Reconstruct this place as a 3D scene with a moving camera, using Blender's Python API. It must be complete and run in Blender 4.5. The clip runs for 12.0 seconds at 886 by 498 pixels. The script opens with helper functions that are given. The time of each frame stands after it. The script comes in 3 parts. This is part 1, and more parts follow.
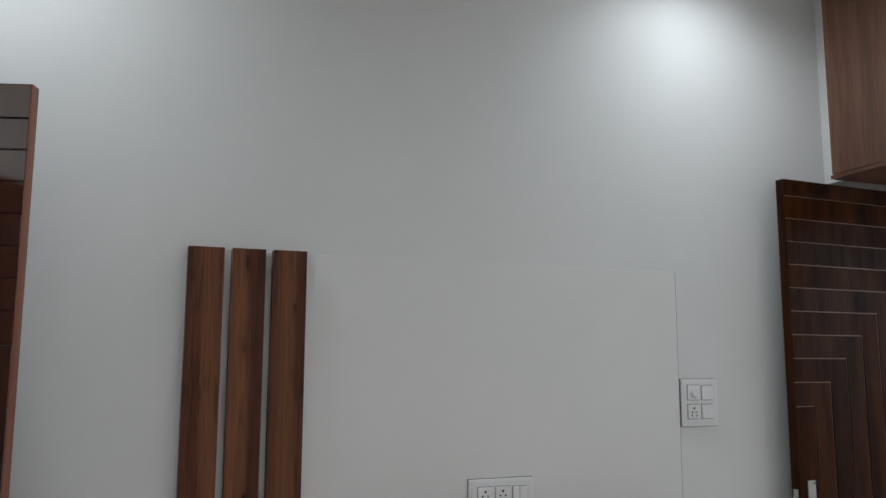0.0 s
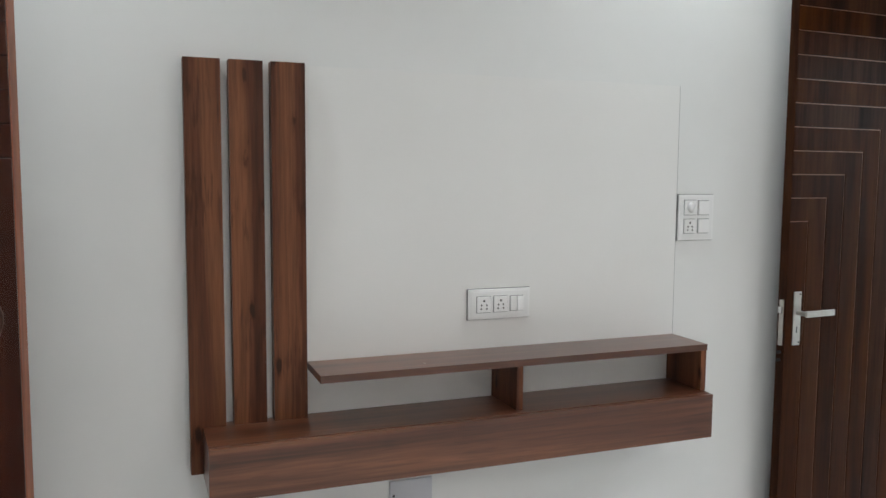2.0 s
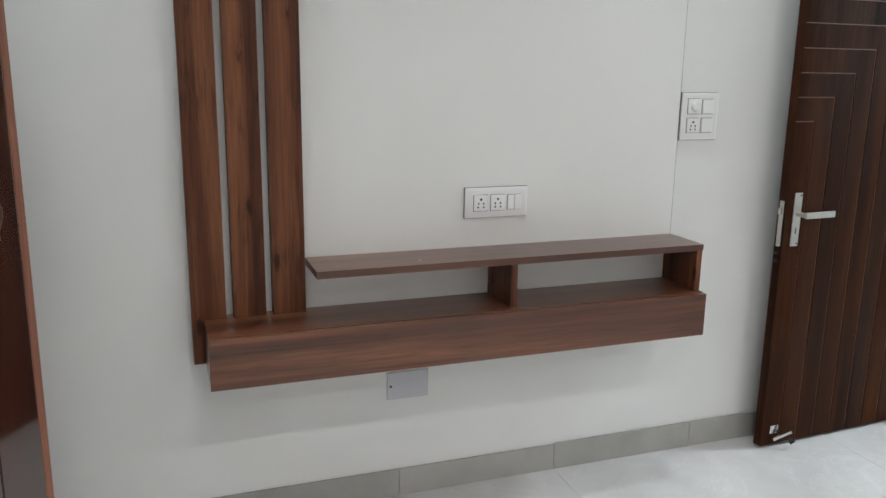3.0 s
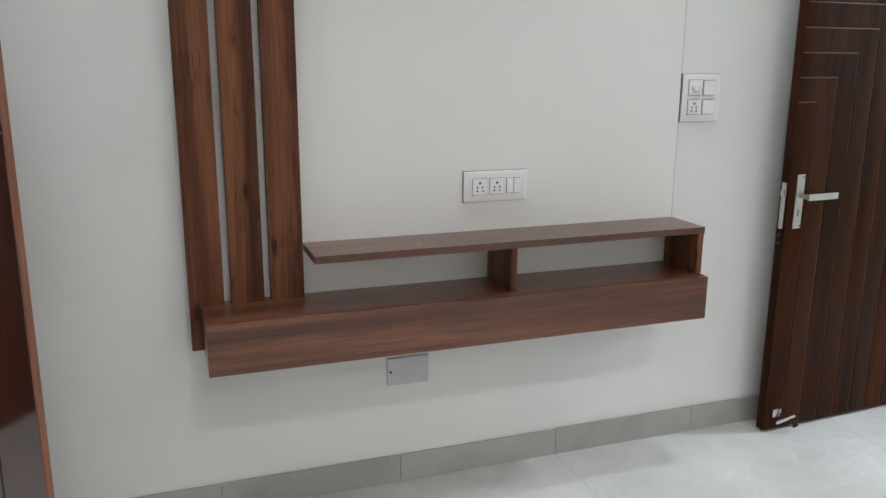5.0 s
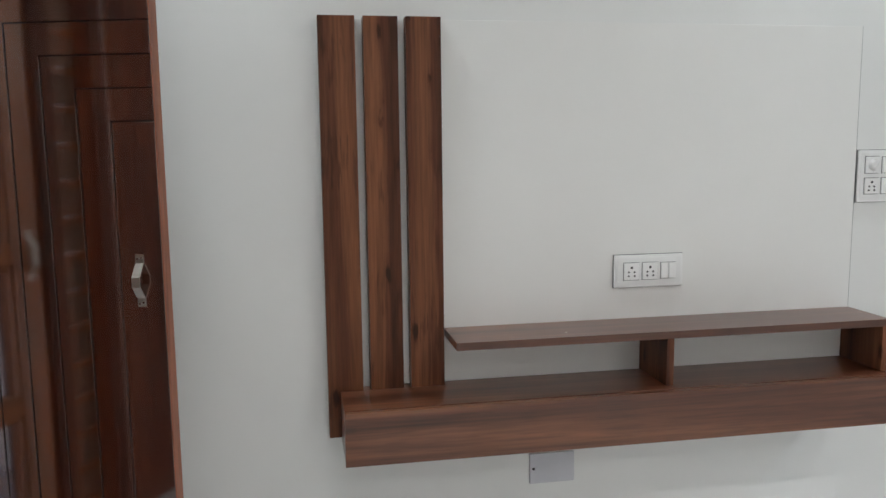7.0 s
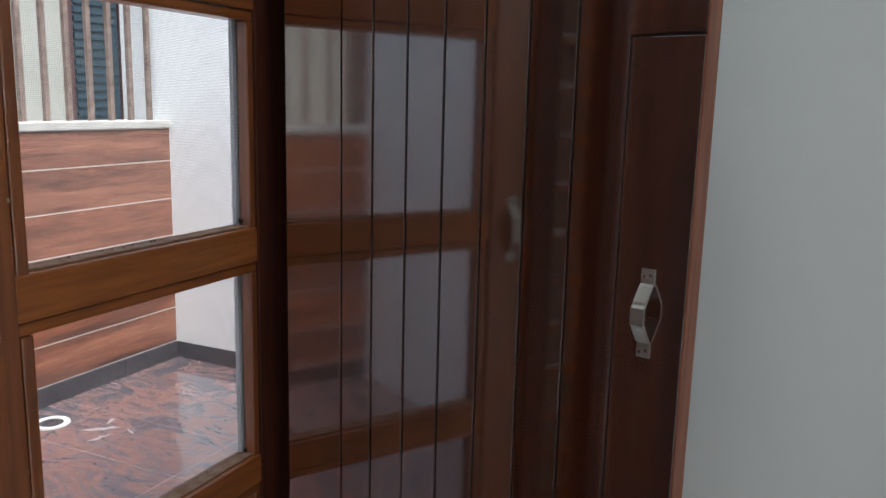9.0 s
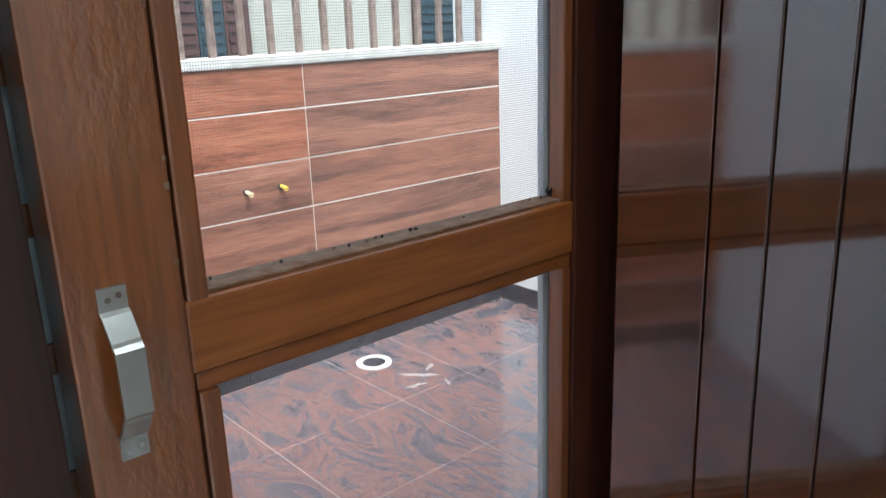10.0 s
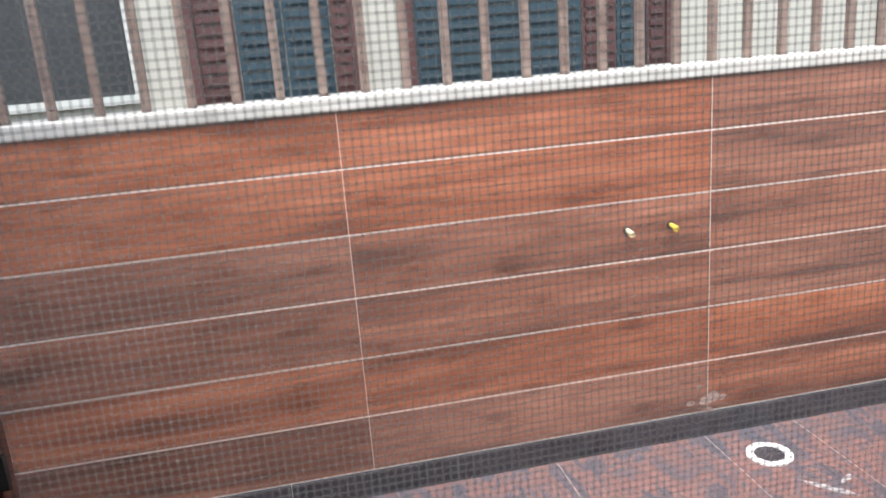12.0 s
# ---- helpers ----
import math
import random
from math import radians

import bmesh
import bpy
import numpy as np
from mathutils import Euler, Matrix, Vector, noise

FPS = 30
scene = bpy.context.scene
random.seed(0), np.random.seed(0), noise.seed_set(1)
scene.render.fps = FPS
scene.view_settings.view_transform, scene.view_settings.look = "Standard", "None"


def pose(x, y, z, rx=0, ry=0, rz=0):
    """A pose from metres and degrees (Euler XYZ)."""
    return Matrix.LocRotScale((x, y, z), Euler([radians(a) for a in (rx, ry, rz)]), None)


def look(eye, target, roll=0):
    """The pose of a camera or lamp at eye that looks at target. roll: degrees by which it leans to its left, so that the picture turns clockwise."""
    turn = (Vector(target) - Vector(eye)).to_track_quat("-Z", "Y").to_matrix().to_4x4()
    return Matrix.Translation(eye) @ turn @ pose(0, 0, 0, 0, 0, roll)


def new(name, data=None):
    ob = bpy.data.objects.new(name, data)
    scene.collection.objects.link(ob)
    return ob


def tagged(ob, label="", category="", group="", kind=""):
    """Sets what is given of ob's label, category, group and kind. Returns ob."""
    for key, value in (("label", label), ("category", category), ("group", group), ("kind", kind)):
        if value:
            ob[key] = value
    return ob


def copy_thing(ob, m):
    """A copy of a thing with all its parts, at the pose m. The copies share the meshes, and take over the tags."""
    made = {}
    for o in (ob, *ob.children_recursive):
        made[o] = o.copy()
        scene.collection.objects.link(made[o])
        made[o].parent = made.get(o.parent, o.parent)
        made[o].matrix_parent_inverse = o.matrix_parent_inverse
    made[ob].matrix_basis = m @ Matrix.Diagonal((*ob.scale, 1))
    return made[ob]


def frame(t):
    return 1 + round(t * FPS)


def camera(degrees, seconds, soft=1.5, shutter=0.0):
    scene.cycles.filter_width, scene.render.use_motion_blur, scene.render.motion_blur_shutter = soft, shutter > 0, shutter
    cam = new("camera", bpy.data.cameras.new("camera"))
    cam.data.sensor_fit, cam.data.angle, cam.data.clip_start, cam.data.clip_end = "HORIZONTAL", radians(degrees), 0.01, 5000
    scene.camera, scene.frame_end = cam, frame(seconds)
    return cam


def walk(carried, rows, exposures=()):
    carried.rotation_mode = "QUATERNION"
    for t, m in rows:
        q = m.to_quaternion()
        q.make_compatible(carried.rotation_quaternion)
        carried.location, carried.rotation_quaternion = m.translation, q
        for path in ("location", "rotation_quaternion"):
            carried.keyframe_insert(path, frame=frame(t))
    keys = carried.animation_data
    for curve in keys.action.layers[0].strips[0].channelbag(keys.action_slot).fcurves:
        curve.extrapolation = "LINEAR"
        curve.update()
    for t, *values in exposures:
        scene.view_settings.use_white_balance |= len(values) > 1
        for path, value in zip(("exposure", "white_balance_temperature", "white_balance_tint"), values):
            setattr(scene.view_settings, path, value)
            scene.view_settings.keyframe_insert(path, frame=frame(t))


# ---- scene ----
cam = camera(57.7, 12.0)
PATH = [
    (0, (-0.035, 0.232, 1.435), (0.664, 2.086, 1.706), 0.2),
    (0.5, (-0.01, 0.196, 1.433), (0.665, 2.069, 1.615), 0.3),
    (1, (-0.006, 0.203, 1.429), (0.671, 2.083, 1.5), 0.4),
    (1.5, (-0.021, 0.228, 1.431), (0.676, 2.101, 1.372), 0.4),
    (2, (-0.043, 0.243, 1.432), (0.668, 2.103, 1.248), 0.4),
    (2.5, (-0.028, 0.23, 1.425), (0.667, 2.08, 1.119), 0.6),
    (3, (0.009, 0.214, 1.442), (0.673, 2.048, 1.002), 0.8),
    (5, (0.028, 0.223, 1.421), (0.682, 2.055, 0.956), 0.3),
    (5.5, (0.001, 0.235, 1.394), (0.672, 2.082, 1.022), 0.1),
    (6, (0.013, 0.224, 1.4), (0.631, 2.102, 1.101), -0.3),
    (6.5, (0.019, 0.243, 1.411), (0.541, 2.155, 1.148), -0.6),
    (8.3, (-0.036, 0.89, 1.389), (-0.408, 2.837, 1.116), 0.6),
    (8.5, (-0.06, 0.988, 1.39), (-0.557, 2.904, 1.103), 1.0),
    (9, (-0.167, 1.255, 1.369), (-0.987, 3.044, 1.009), 1.4),
    (9.5, (-0.31, 1.502, 1.368), (-1.459, 3.071, 0.9), 0.1),
    (10, (-0.518, 1.758, 1.351), (-1.968, 3.02, 0.799), -2.0),
    (10.5, (-0.73, 1.932, 1.377), (-2.34, 2.975, 0.81), -3.1),
    (11, (-0.877, 2.056, 1.414), (-2.626, 2.854, 0.862), -3.5),
    (11.5, (-0.967, 2.157, 1.388), (-2.827, 2.679, 0.869), -3.8),
    (12, (-1.003, 2.174, 1.421), (-2.895, 2.535, 0.884), -4.4),
]
EXPOSURES = [(0.0, 1.3, 6350, 12), (0.5, 1.45, 6400, 11), (1.0, 1.85, 6500, 10), (1.5, 1.97, 6500, 10), (6.7, 2.0, 6500, 10), (8.3, 1.62, 6250, 10), (9.0, 1.48, 6150, 8), (10.0, 1.8, 5850, 2), (10.5, 1.48, 5800, 2), (11.0, 1.18, 5950, 2), (11.5, 1.52, 6250, 8), (12.0, 1.58, 6300, 10)]
walk(cam, [(t, look(eye, target, roll)) for t, eye, target, roll in PATH], EXPOSURES)

# ---- world, sun, lamps ----
world = bpy.data.worlds.new("sky")
scene.world = world
world.use_nodes = True
sky = world.node_tree.nodes.new("ShaderNodeTexSky")
sky.sky_type, sky.sun_disc, sky.sun_elevation, sky.sun_rotation = "NISHITA", False, radians(63), radians(114)
sky.air_density, sky.dust_density = 1.5, 4.0
world.node_tree.nodes["Background"].inputs["Strength"].default_value = 0.15
world.node_tree.links.new(sky.outputs["Color"], world.node_tree.nodes["Background"].inputs["Color"])
sun = bpy.data.lights.new("sun", "SUN")
sun.energy, sun.angle, sun.color = 2.0, radians(50), (1, 0.99, 0.98)
sun_ob = new("sun", sun)
sun_ob.matrix_world = look((1.6, 1.2, 9), (-2.5, 3, 0))

CEIL = 3.05
# y=2.24 row makes the wall glows; the other four are unseen, added fill
LAMPS = [(1.85, 2.24), (-0.45, 2.24), (2.6, 0.2), (0.5, 0.2), (2.6, -1.6), (0.5, -1.6)]
LAMP_W = {2.24: 11.5, 0.2: 17.5, -1.6: 29.0}
for x, y in LAMPS:
    data = bpy.data.lights.new("downlight_lamp", "SPOT")
    data.energy, data.spot_size, data.spot_blend, data.shadow_soft_size = LAMP_W[y], radians(150), 1.0, 0.07
    data.color = (0.88, 0.97, 1.0) if y > 1 else (1.0, 0.98, 0.975)
    new("downlight_lamp", data).matrix_world = look((x, y, CEIL - 0.03), (x, y, 0))

# added unseen spot standing in for daylight in the passage
data = bpy.data.lights.new("passage_daylight", "SPOT")
data.energy, data.spot_size, data.spot_blend, data.shadow_soft_size = 42.0, radians(150), 1.0, 0.05
data.color = (0.82, 0.92, 1.0)
new("passage_daylight", data).matrix_world = look((3.75, 2.05, 2.46), (3.75, 2.05, 0))

# ---- materials ----
def material(name, color=(0.5, 0.5, 0.5), rough=0.5, metal=0.0, coat=0.0, coat_rough=0.05):
    m = bpy.data.materials.new(name)
    m.use_nodes = True
    b = m.node_tree.nodes["Principled BSDF"]
    b.inputs["Base Color"].default_value = (*color, 1)
    b.inputs["Roughness"].default_value = rough
    b.inputs["Metallic"].default_value = metal
    b.inputs["Coat Weight"].default_value = coat
    b.inputs["Coat Roughness"].default_value = coat_rough
    return m, m.node_tree.nodes, m.node_tree.links, b


def coords(n, l, scale):
    g = n.new("ShaderNodeNewGeometry")
    mp = n.new("ShaderNodeMapping")
    mp.inputs["Scale"].default_value = scale
    l.new(g.outputs["Position"], mp.inputs["Vector"])
    return mp


def ntex(n, l, vec, scale, detail=4.0, rough=0.55, distort=0.0):
    t = n.new("ShaderNodeTexNoise")
    t.inputs["Scale"].default_value = scale
    t.inputs["Detail"].default_value = detail
    t.inputs["Roughness"].default_value = rough
    t.inputs["Distortion"].default_value = distort
    l.new(vec, t.inputs["Vector"])
    return t


def ramp(n, l, fac, stops):
    r = n.new("ShaderNodeValToRGB")
    while len(r.color_ramp.elements) < len(stops):
        r.color_ramp.elements.new(0.5)
    for e, (p, c) in zip(r.color_ramp.elements, stops):
        e.position, e.color = p, (*c, 1)
    l.new(fac, r.inputs["Fac"])
    return r


def mixc(n, l, kind, fac, a, b):
    x = n.new("ShaderNodeMix")
    x.data_type, x.blend_type = "RGBA", kind
    if isinstance(fac, float):
        x.inputs[0].default_value = fac
    else:
        l.new(fac, x.inputs[0])
    l.new(a, x.inputs[6])
    l.new(b, x.inputs[7])
    return x.outputs[2]


def bump(n, l, b, height, strength, dist=0.002):
    k = n.new("ShaderNodeBump")
    k.inputs["Strength"].default_value = strength
    k.inputs["Distance"].default_value = dist
    l.new(height, k.inputs["Height"])
    l.new(k.outputs["Normal"], b.inputs["Normal"])
    return k


def mottled(name, c1, c2, scale, rough, bump_scale=200.0, bump_strength=0.1, coat=0.0, metal=0.0, per_object=0.0):
    m, n, l, b = material(name, c1, rough, metal, coat)
    mp = coords(n, l, (1, 1, 1))
    t = ntex(n, l, mp.outputs[0], scale, 6)
    col = ramp(n, l, t.outputs["Fac"], [(0.3, c1), (0.7, c2)]).outputs["Color"]
    if per_object:
        info = n.new("ShaderNodeObjectInfo")
        v = n.new("ShaderNodeMapRange")
        v.inputs["To Min"].default_value, v.inputs["To Max"].default_value = 1 - per_object, 1 + per_object
        l.new(info.outputs["Random"], v.inputs["Value"])
        h = n.new("ShaderNodeHueSaturation")
        l.new(v.outputs["Result"], h.inputs["Value"])
        l.new(col, h.inputs["Color"])
        col = h.outputs["Color"]
    l.new(col, b.inputs["Base Color"])
    bump(n, l, b, ntex(n, l, mp.outputs[0], bump_scale, 3).outputs["Fac"], bump_strength, 0.001)
    return m


def wood(name, dark, mid, light, axis, rough=0.45, coat=0.0, coat_rough=0.05, across=22.0, along=1.3, knots=0.0, per_object=0.0, bump_strength=0.12, shift=False, dents=0.0, marks=0.0, knot_size=15.0):
    """Wood whose grain runs along one axis of the world."""
    m, n, l, b = material(name, mid, rough, 0.0, coat, coat_rough)
    s = [across] * 3
    s["xyz".index(axis)] = along
    mp = coords(n, l, s)
    info = n.new("ShaderNodeObjectInfo")
    if shift:
        off = n.new("ShaderNodeVectorMath")
        off.operation = "MULTIPLY_ADD"
        off.inputs[1].default_value = (37, 53, 71)
        l.new(info.outputs["Random"], off.inputs[0])
        l.new(mp.outputs[0], off.inputs[2])
        vec = off.outputs[0]
    else:
        vec = mp.outputs[0]
    broad = ntex(n, l, vec, 0.45, 5, 0.6, 0.6)
    fine = ntex(n, l, vec, 4.0, 4, 0.6)
    col = ramp(n, l, broad.outputs["Fac"], [(0.33, dark), (0.49, mid), (0.66, light)]).outputs["Color"]
    streak = ramp(n, l, fine.outputs["Fac"], [(0.35, (0.62, 0.6, 0.58)), (0.6, (1, 1, 1))]).outputs["Color"]
    col = mixc(n, l, "MULTIPLY", 0.8, col, streak)
    if knots:
        s2 = [knot_size] * 3
        s2["xyz".index(axis)] = knot_size * 0.3
        kp = coords(n, l, s2)
        wob = ntex(n, l, kp.outputs[0], 3.0, 3, 0.6)
        pull = n.new("ShaderNodeVectorMath")
        pull.operation = "MULTIPLY_ADD"
        pull.inputs[1].default_value = (0.3, 0.3, 0.3)
        l.new(wob.outputs["Color"], pull.inputs[0])
        l.new(kp.outputs[0], pull.inputs[2])
        v = n.new("ShaderNodeTexVoronoi")
        v.inputs["Scale"].default_value = 1.0
        l.new(pull.outputs[0], v.inputs["Vector"])
        k = ramp(n, l, v.outputs["Distance"], [(0.08, (0.14, 0.09, 0.07)), (0.115, (0.42, 0.33, 0.27)), (0.15, (0.8, 0.74, 0.7)), (0.3, (1, 1, 1))]).outputs["Color"]
        col = mixc(n, l, "MULTIPLY", knots, col, k)
    if marks:
        s3 = [110.0] * 3
        s3["xyz".index(axis)] = 10.0
        dash = ntex(n, l, coords(n, l, s3).outputs[0], 1.0, 2, 0.5)
        patch = ntex(n, l, coords(n, l, (5, 5, 5)).outputs[0], 1.0, 2, 0.5)
        both = n.new("ShaderNodeMath")
        both.operation = "MULTIPLY"
        l.new(dash.outputs["Fac"], both.inputs[0])
        l.new(patch.outputs["Fac"], both.inputs[1])
        k = ramp(n, l, both.outputs[0], [(0.31, (1, 1, 1)), (0.39, (0.42, 0.35, 0.32))]).outputs["Color"]
        col = mixc(n, l, "MULTIPLY", marks, col, k)
    if per_object:
        r = n.new("ShaderNodeMapRange")
        r.inputs["To Min"].default_value, r.inputs["To Max"].default_value = 1 - per_object, 1 + per_object
        l.new(info.outputs["Random"], r.inputs["Value"])
        h = n.new("ShaderNodeHueSaturation")
        l.new(r.outputs["Result"], h.inputs["Value"])
        l.new(r.outputs["Result"], h.inputs["Saturation"])
        l.new(col, h.inputs["Color"])
        col = h.outputs["Color"]
    l.new(col, b.inputs["Base Color"])
    hgt = fine.outputs["Fac"]
    if bump_strength:
        bump(n, l, b, hgt, bump_strength, 0.001)
    if dents:
        d = ntex(n, l, coords(n, l, (1, 1, 0.5)).outputs[0], 90.0, 2)
        k = n.new("ShaderNodeBump")
        k.inputs["Strength"].default_value, k.inputs["Distance"].default_value = dents, 0.002
        l.new(d.outputs["Fac"], k.inputs["Height"])
        l.new(k.outputs["Normal"], b.inputs["Coat Normal"])
        l.new(k.outputs["Normal"], b.inputs["Normal"])
    return m


M = {}
M["wall"] = mottled("white_wall_paint", (0.76, 0.765, 0.75), (0.80, 0.80, 0.785), 1.6, 0.62, 260, 0.06)
M["board"] = mottled("white_laminate", (0.79, 0.785, 0.765), (0.81, 0.805, 0.785), 2.5, 0.42, 500, 0.02)
M["ceiling"] = mottled("ceiling_paint", (0.8, 0.8, 0.8), (0.83, 0.83, 0.82), 2.0, 0.7, 200, 0.05)
WD = ((0.05, 0.0135, 0.006), (0.115, 0.036, 0.0155), (0.225, 0.085, 0.038))
M["walnut_v"] = wood("walnut_laminate_upright", *WD, "z", 0.38, knots=0.9, shift=True, marks=0.6, across=32.0)
M["walnut_h"] = wood("walnut_laminate_level", *WD, "x", 0.3, 0.5, 0.28, knots=0.35, shift=True, marks=0.3, across=32.0)
M["walnut_v"].node_tree.nodes["Principled BSDF"].inputs["Specular IOR Level"].default_value = 0.25
M["loft"] = wood("loft_laminate", (0.09, 0.036, 0.02), (0.15, 0.065, 0.036), (0.2, 0.095, 0.055), "z", 0.4, knots=0.3)
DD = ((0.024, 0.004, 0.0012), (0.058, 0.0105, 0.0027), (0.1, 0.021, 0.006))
M["door"] = wood("polished_door_wood", *DD, "z", 0.35, 1.0, 0.07, per_object=0.12, bump_strength=0.0, shift=True)
M["door"].node_tree.nodes["Principled BSDF"].inputs["Coat IOR"].default_value = 2.9
M["door_edge"] = wood("door_edge_wood", (0.2, 0.06, 0.025), (0.3, 0.095, 0.045), (0.36, 0.125, 0.06), "z", 0.5, 0.2)
M["main_door"] = wood("main_door_wood", (0.016, 0.0046, 0.0016), (0.036, 0.0108, 0.0038), (0.06, 0.0195, 0.0068), "z", 0.45, 0.06, 0.1, per_object=0.1, bump_strength=0.0, shift=True)
for k in ("door", "main_door"):
    M[k].node_tree.nodes["Principled BSDF"].inputs["Specular IOR Level"].default_value = 0.05
# lighter wood painting the light caught in the main door's grooves
M["groove_highlight"] = wood("lit_groove_wood", (0.12, 0.045, 0.022), (0.2, 0.085, 0.045), (0.3, 0.14, 0.08), "z", 0.3, 0.6, 0.2)
# near-black, so the recesses between boards read as deep shade
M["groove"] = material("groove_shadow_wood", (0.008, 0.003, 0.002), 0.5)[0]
M["teak"] = wood("varnished_screen_wood", (0.27, 0.076, 0.014), (0.34, 0.1, 0.019), (0.4, 0.125, 0.026), "y", 0.4, 0.5, 0.15, bump_strength=0.05)
M["teak_v"] = wood("varnished_stile_wood", (0.23, 0.064, 0.015), (0.28, 0.082, 0.019), (0.34, 0.105, 0.026), "z", 0.4, 1.0, 0.1, bump_strength=0.0, dents=0.4)
M["teak_v"].node_tree.nodes["Principled BSDF"].inputs["Coat IOR"].default_value = 1.75
# the shutter's own dark wood; on frame and screen door it paints shade
M["shutter_shade_wood"] = wood("shutter_and_shaded_wood", *DD, "z", 0.6, 0.1, 0.2, bump_strength=0.0, per_object=0.15)
M["ledge"] = mottled("dusty_ledge_wood", (0.3, 0.19, 0.12), (0.17, 0.07, 0.03), 45.0, 0.8)
M["plastic"] = material("white_switch_plastic", (0.88, 0.88, 0.87), 0.25)[0]
M["plastic2"] = material("offwhite_module_plastic", (0.8, 0.8, 0.79), 0.3)[0]
M["cover"] = mottled("grey_cover_plastic", (0.56, 0.56, 0.6), (0.6, 0.6, 0.64), 9.0, 0.35)
# grey that paints thin shadow outlines round plates, modules and the panel edge
M["rim"] = material("grey_outline_shade", (0.2, 0.2, 0.2), 0.5)[0]
M["black"] = material("black_socket_hole", (0.01, 0.01, 0.01), 0.6)[0]
M["nickel"] = mottled("satin_nickel", (0.5, 0.48, 0.44), (0.58, 0.56, 0.52), 40.0, 0.36, 400, 0.05, metal=1.0)
M["chrome"] = material("chrome", (0.8, 0.8, 0.8), 0.12, 1.0)[0]
M["tile"] = mottled("grey_floor_tile", (0.5, 0.5, 0.49), (0.63, 0.63, 0.62), 3.0, 0.12, 60, 0.01, per_object=0.03)
n, l = M["tile"].node_tree.nodes, M["tile"].node_tree.links
vein = ntex(n, l, coords(n, l, (1, 1, 1)).outputs[0], 2.2, 7, 0.65, 1.2)
old = M["tile"].node_tree.nodes["Principled BSDF"].inputs["Base Color"].links[0].from_socket
veined = ramp(n, l, vein.outputs["Fac"], [(0.485, (0, 0, 0)), (0.5, (0.2, 0.2, 0.2)), (0.515, (0, 0, 0))]).outputs["Color"]
l.new(mixc(n, l, "ADD", 0.22, old, veined), M["tile"].node_tree.nodes["Principled BSDF"].inputs["Base Color"])
M["skirting"] = mottled("grey_skirting_tile", (0.34, 0.335, 0.31), (0.42, 0.41, 0.385), 6.0, 0.3, per_object=0.04)
M["grout"] = mottled("white_grout", (0.68, 0.66, 0.62), (0.78, 0.76, 0.72), 40.0, 0.8)
M["floor_grout"] = mottled("pinkish_stone_joint", (0.36, 0.27, 0.25), (0.46, 0.37, 0.35), 40.0, 0.8)
M["plank"] = wood("wood_look_tile", (0.12, 0.058, 0.045), (0.31, 0.128, 0.082), (0.45, 0.2, 0.13), "y", 0.38, across=18.0, along=1.5, knots=0.5, per_object=0.1, shift=True, marks=0.5, knot_size=6.0)
M["granite_skirting"] = mottled("dark_granite_skirting", (0.035, 0.035, 0.045), (0.075, 0.07, 0.08), 14.0, 0.2, per_object=0.15)
M["plaster"] = mottled("white_outside_plaster", (0.74, 0.775, 0.775), (0.79, 0.825, 0.825), 2.2, 0.8, 120, 0.25)
M["coping"] = mottled("weathered_white_coping", (0.42, 0.42, 0.39), (0.6, 0.6, 0.57), 12.0, 0.7, 90, 0.2)
M["bar"] = mottled("weathered_grille_paint", (0.13, 0.085, 0.07), (0.26, 0.2, 0.17), 25.0, 0.7, 90, 0.5)
M["cream"] = mottled("cream_facade", (0.3, 0.295, 0.26), (0.37, 0.365, 0.32), 1.5, 0.85, 60, 0.2)
M["maroon"] = mottled("maroon_shutter_paint", (0.05, 0.02, 0.02), (0.075, 0.03, 0.028), 6.0, 0.5)
M["blue"] = mottled("dark_blue_shutter_paint", (0.012, 0.03, 0.044), (0.022, 0.045, 0.06), 6.0, 0.45)
M["dark_pane"] = mottled("dark_window_pane", (0.012, 0.015, 0.018), (0.022, 0.026, 0.03), 3.0, 0.5)
M["pale"] = mottled("pale_window_frame", (0.34, 0.36, 0.34), (0.42, 0.43, 0.41), 6.0, 0.6)
M["yellow"] = material("yellow_pipe_plug", (0.75, 0.55, 0.08), 0.4)[0]
M["ivory"] = material("ivory_pipe_plug", (0.75, 0.66, 0.4), 0.4)[0]
M["ring"] = mottled("white_cement", (0.7, 0.7, 0.7), (0.82, 0.82, 0.82), 60.0, 0.8)
M["stain"] = mottled("thin_cement_film", (0.17, 0.15, 0.16), (0.45, 0.44, 0.45), 35.0, 0.6)
M["smudge"] = mottled("thin_cement_haze", (0.3, 0.2, 0.17), (0.45, 0.37, 0.34), 60.0, 0.7)
M["asphalt"] = mottled("street_ground", (0.05, 0.05, 0.05), (0.09, 0.085, 0.08), 2.0, 0.9)
M["slat"] = mottled("tan_slat", (0.13, 0.09, 0.06), (0.18, 0.125, 0.085), 9.0, 0.5)
M["frost"] = mottled("pale_painted_slat", (0.5, 0.58, 0.62), (0.6, 0.66, 0.68), 9.0, 0.4)

# red and black granite
m, n, l, b = material("red_black_granite", rough=0.2)
b.inputs["Coat Weight"].default_value = 1.0
mp = coords(n, l, (1.5, 3.0, 1.0))
mp.inputs["Rotation"].default_value = (0, 0, 0.7)
vein = ntex(n, l, mp.outputs[0], 1.6, 8, 0.62, 2.0)
speck = ntex(n, l, mp.outputs[0], 30, 4, 0.7)
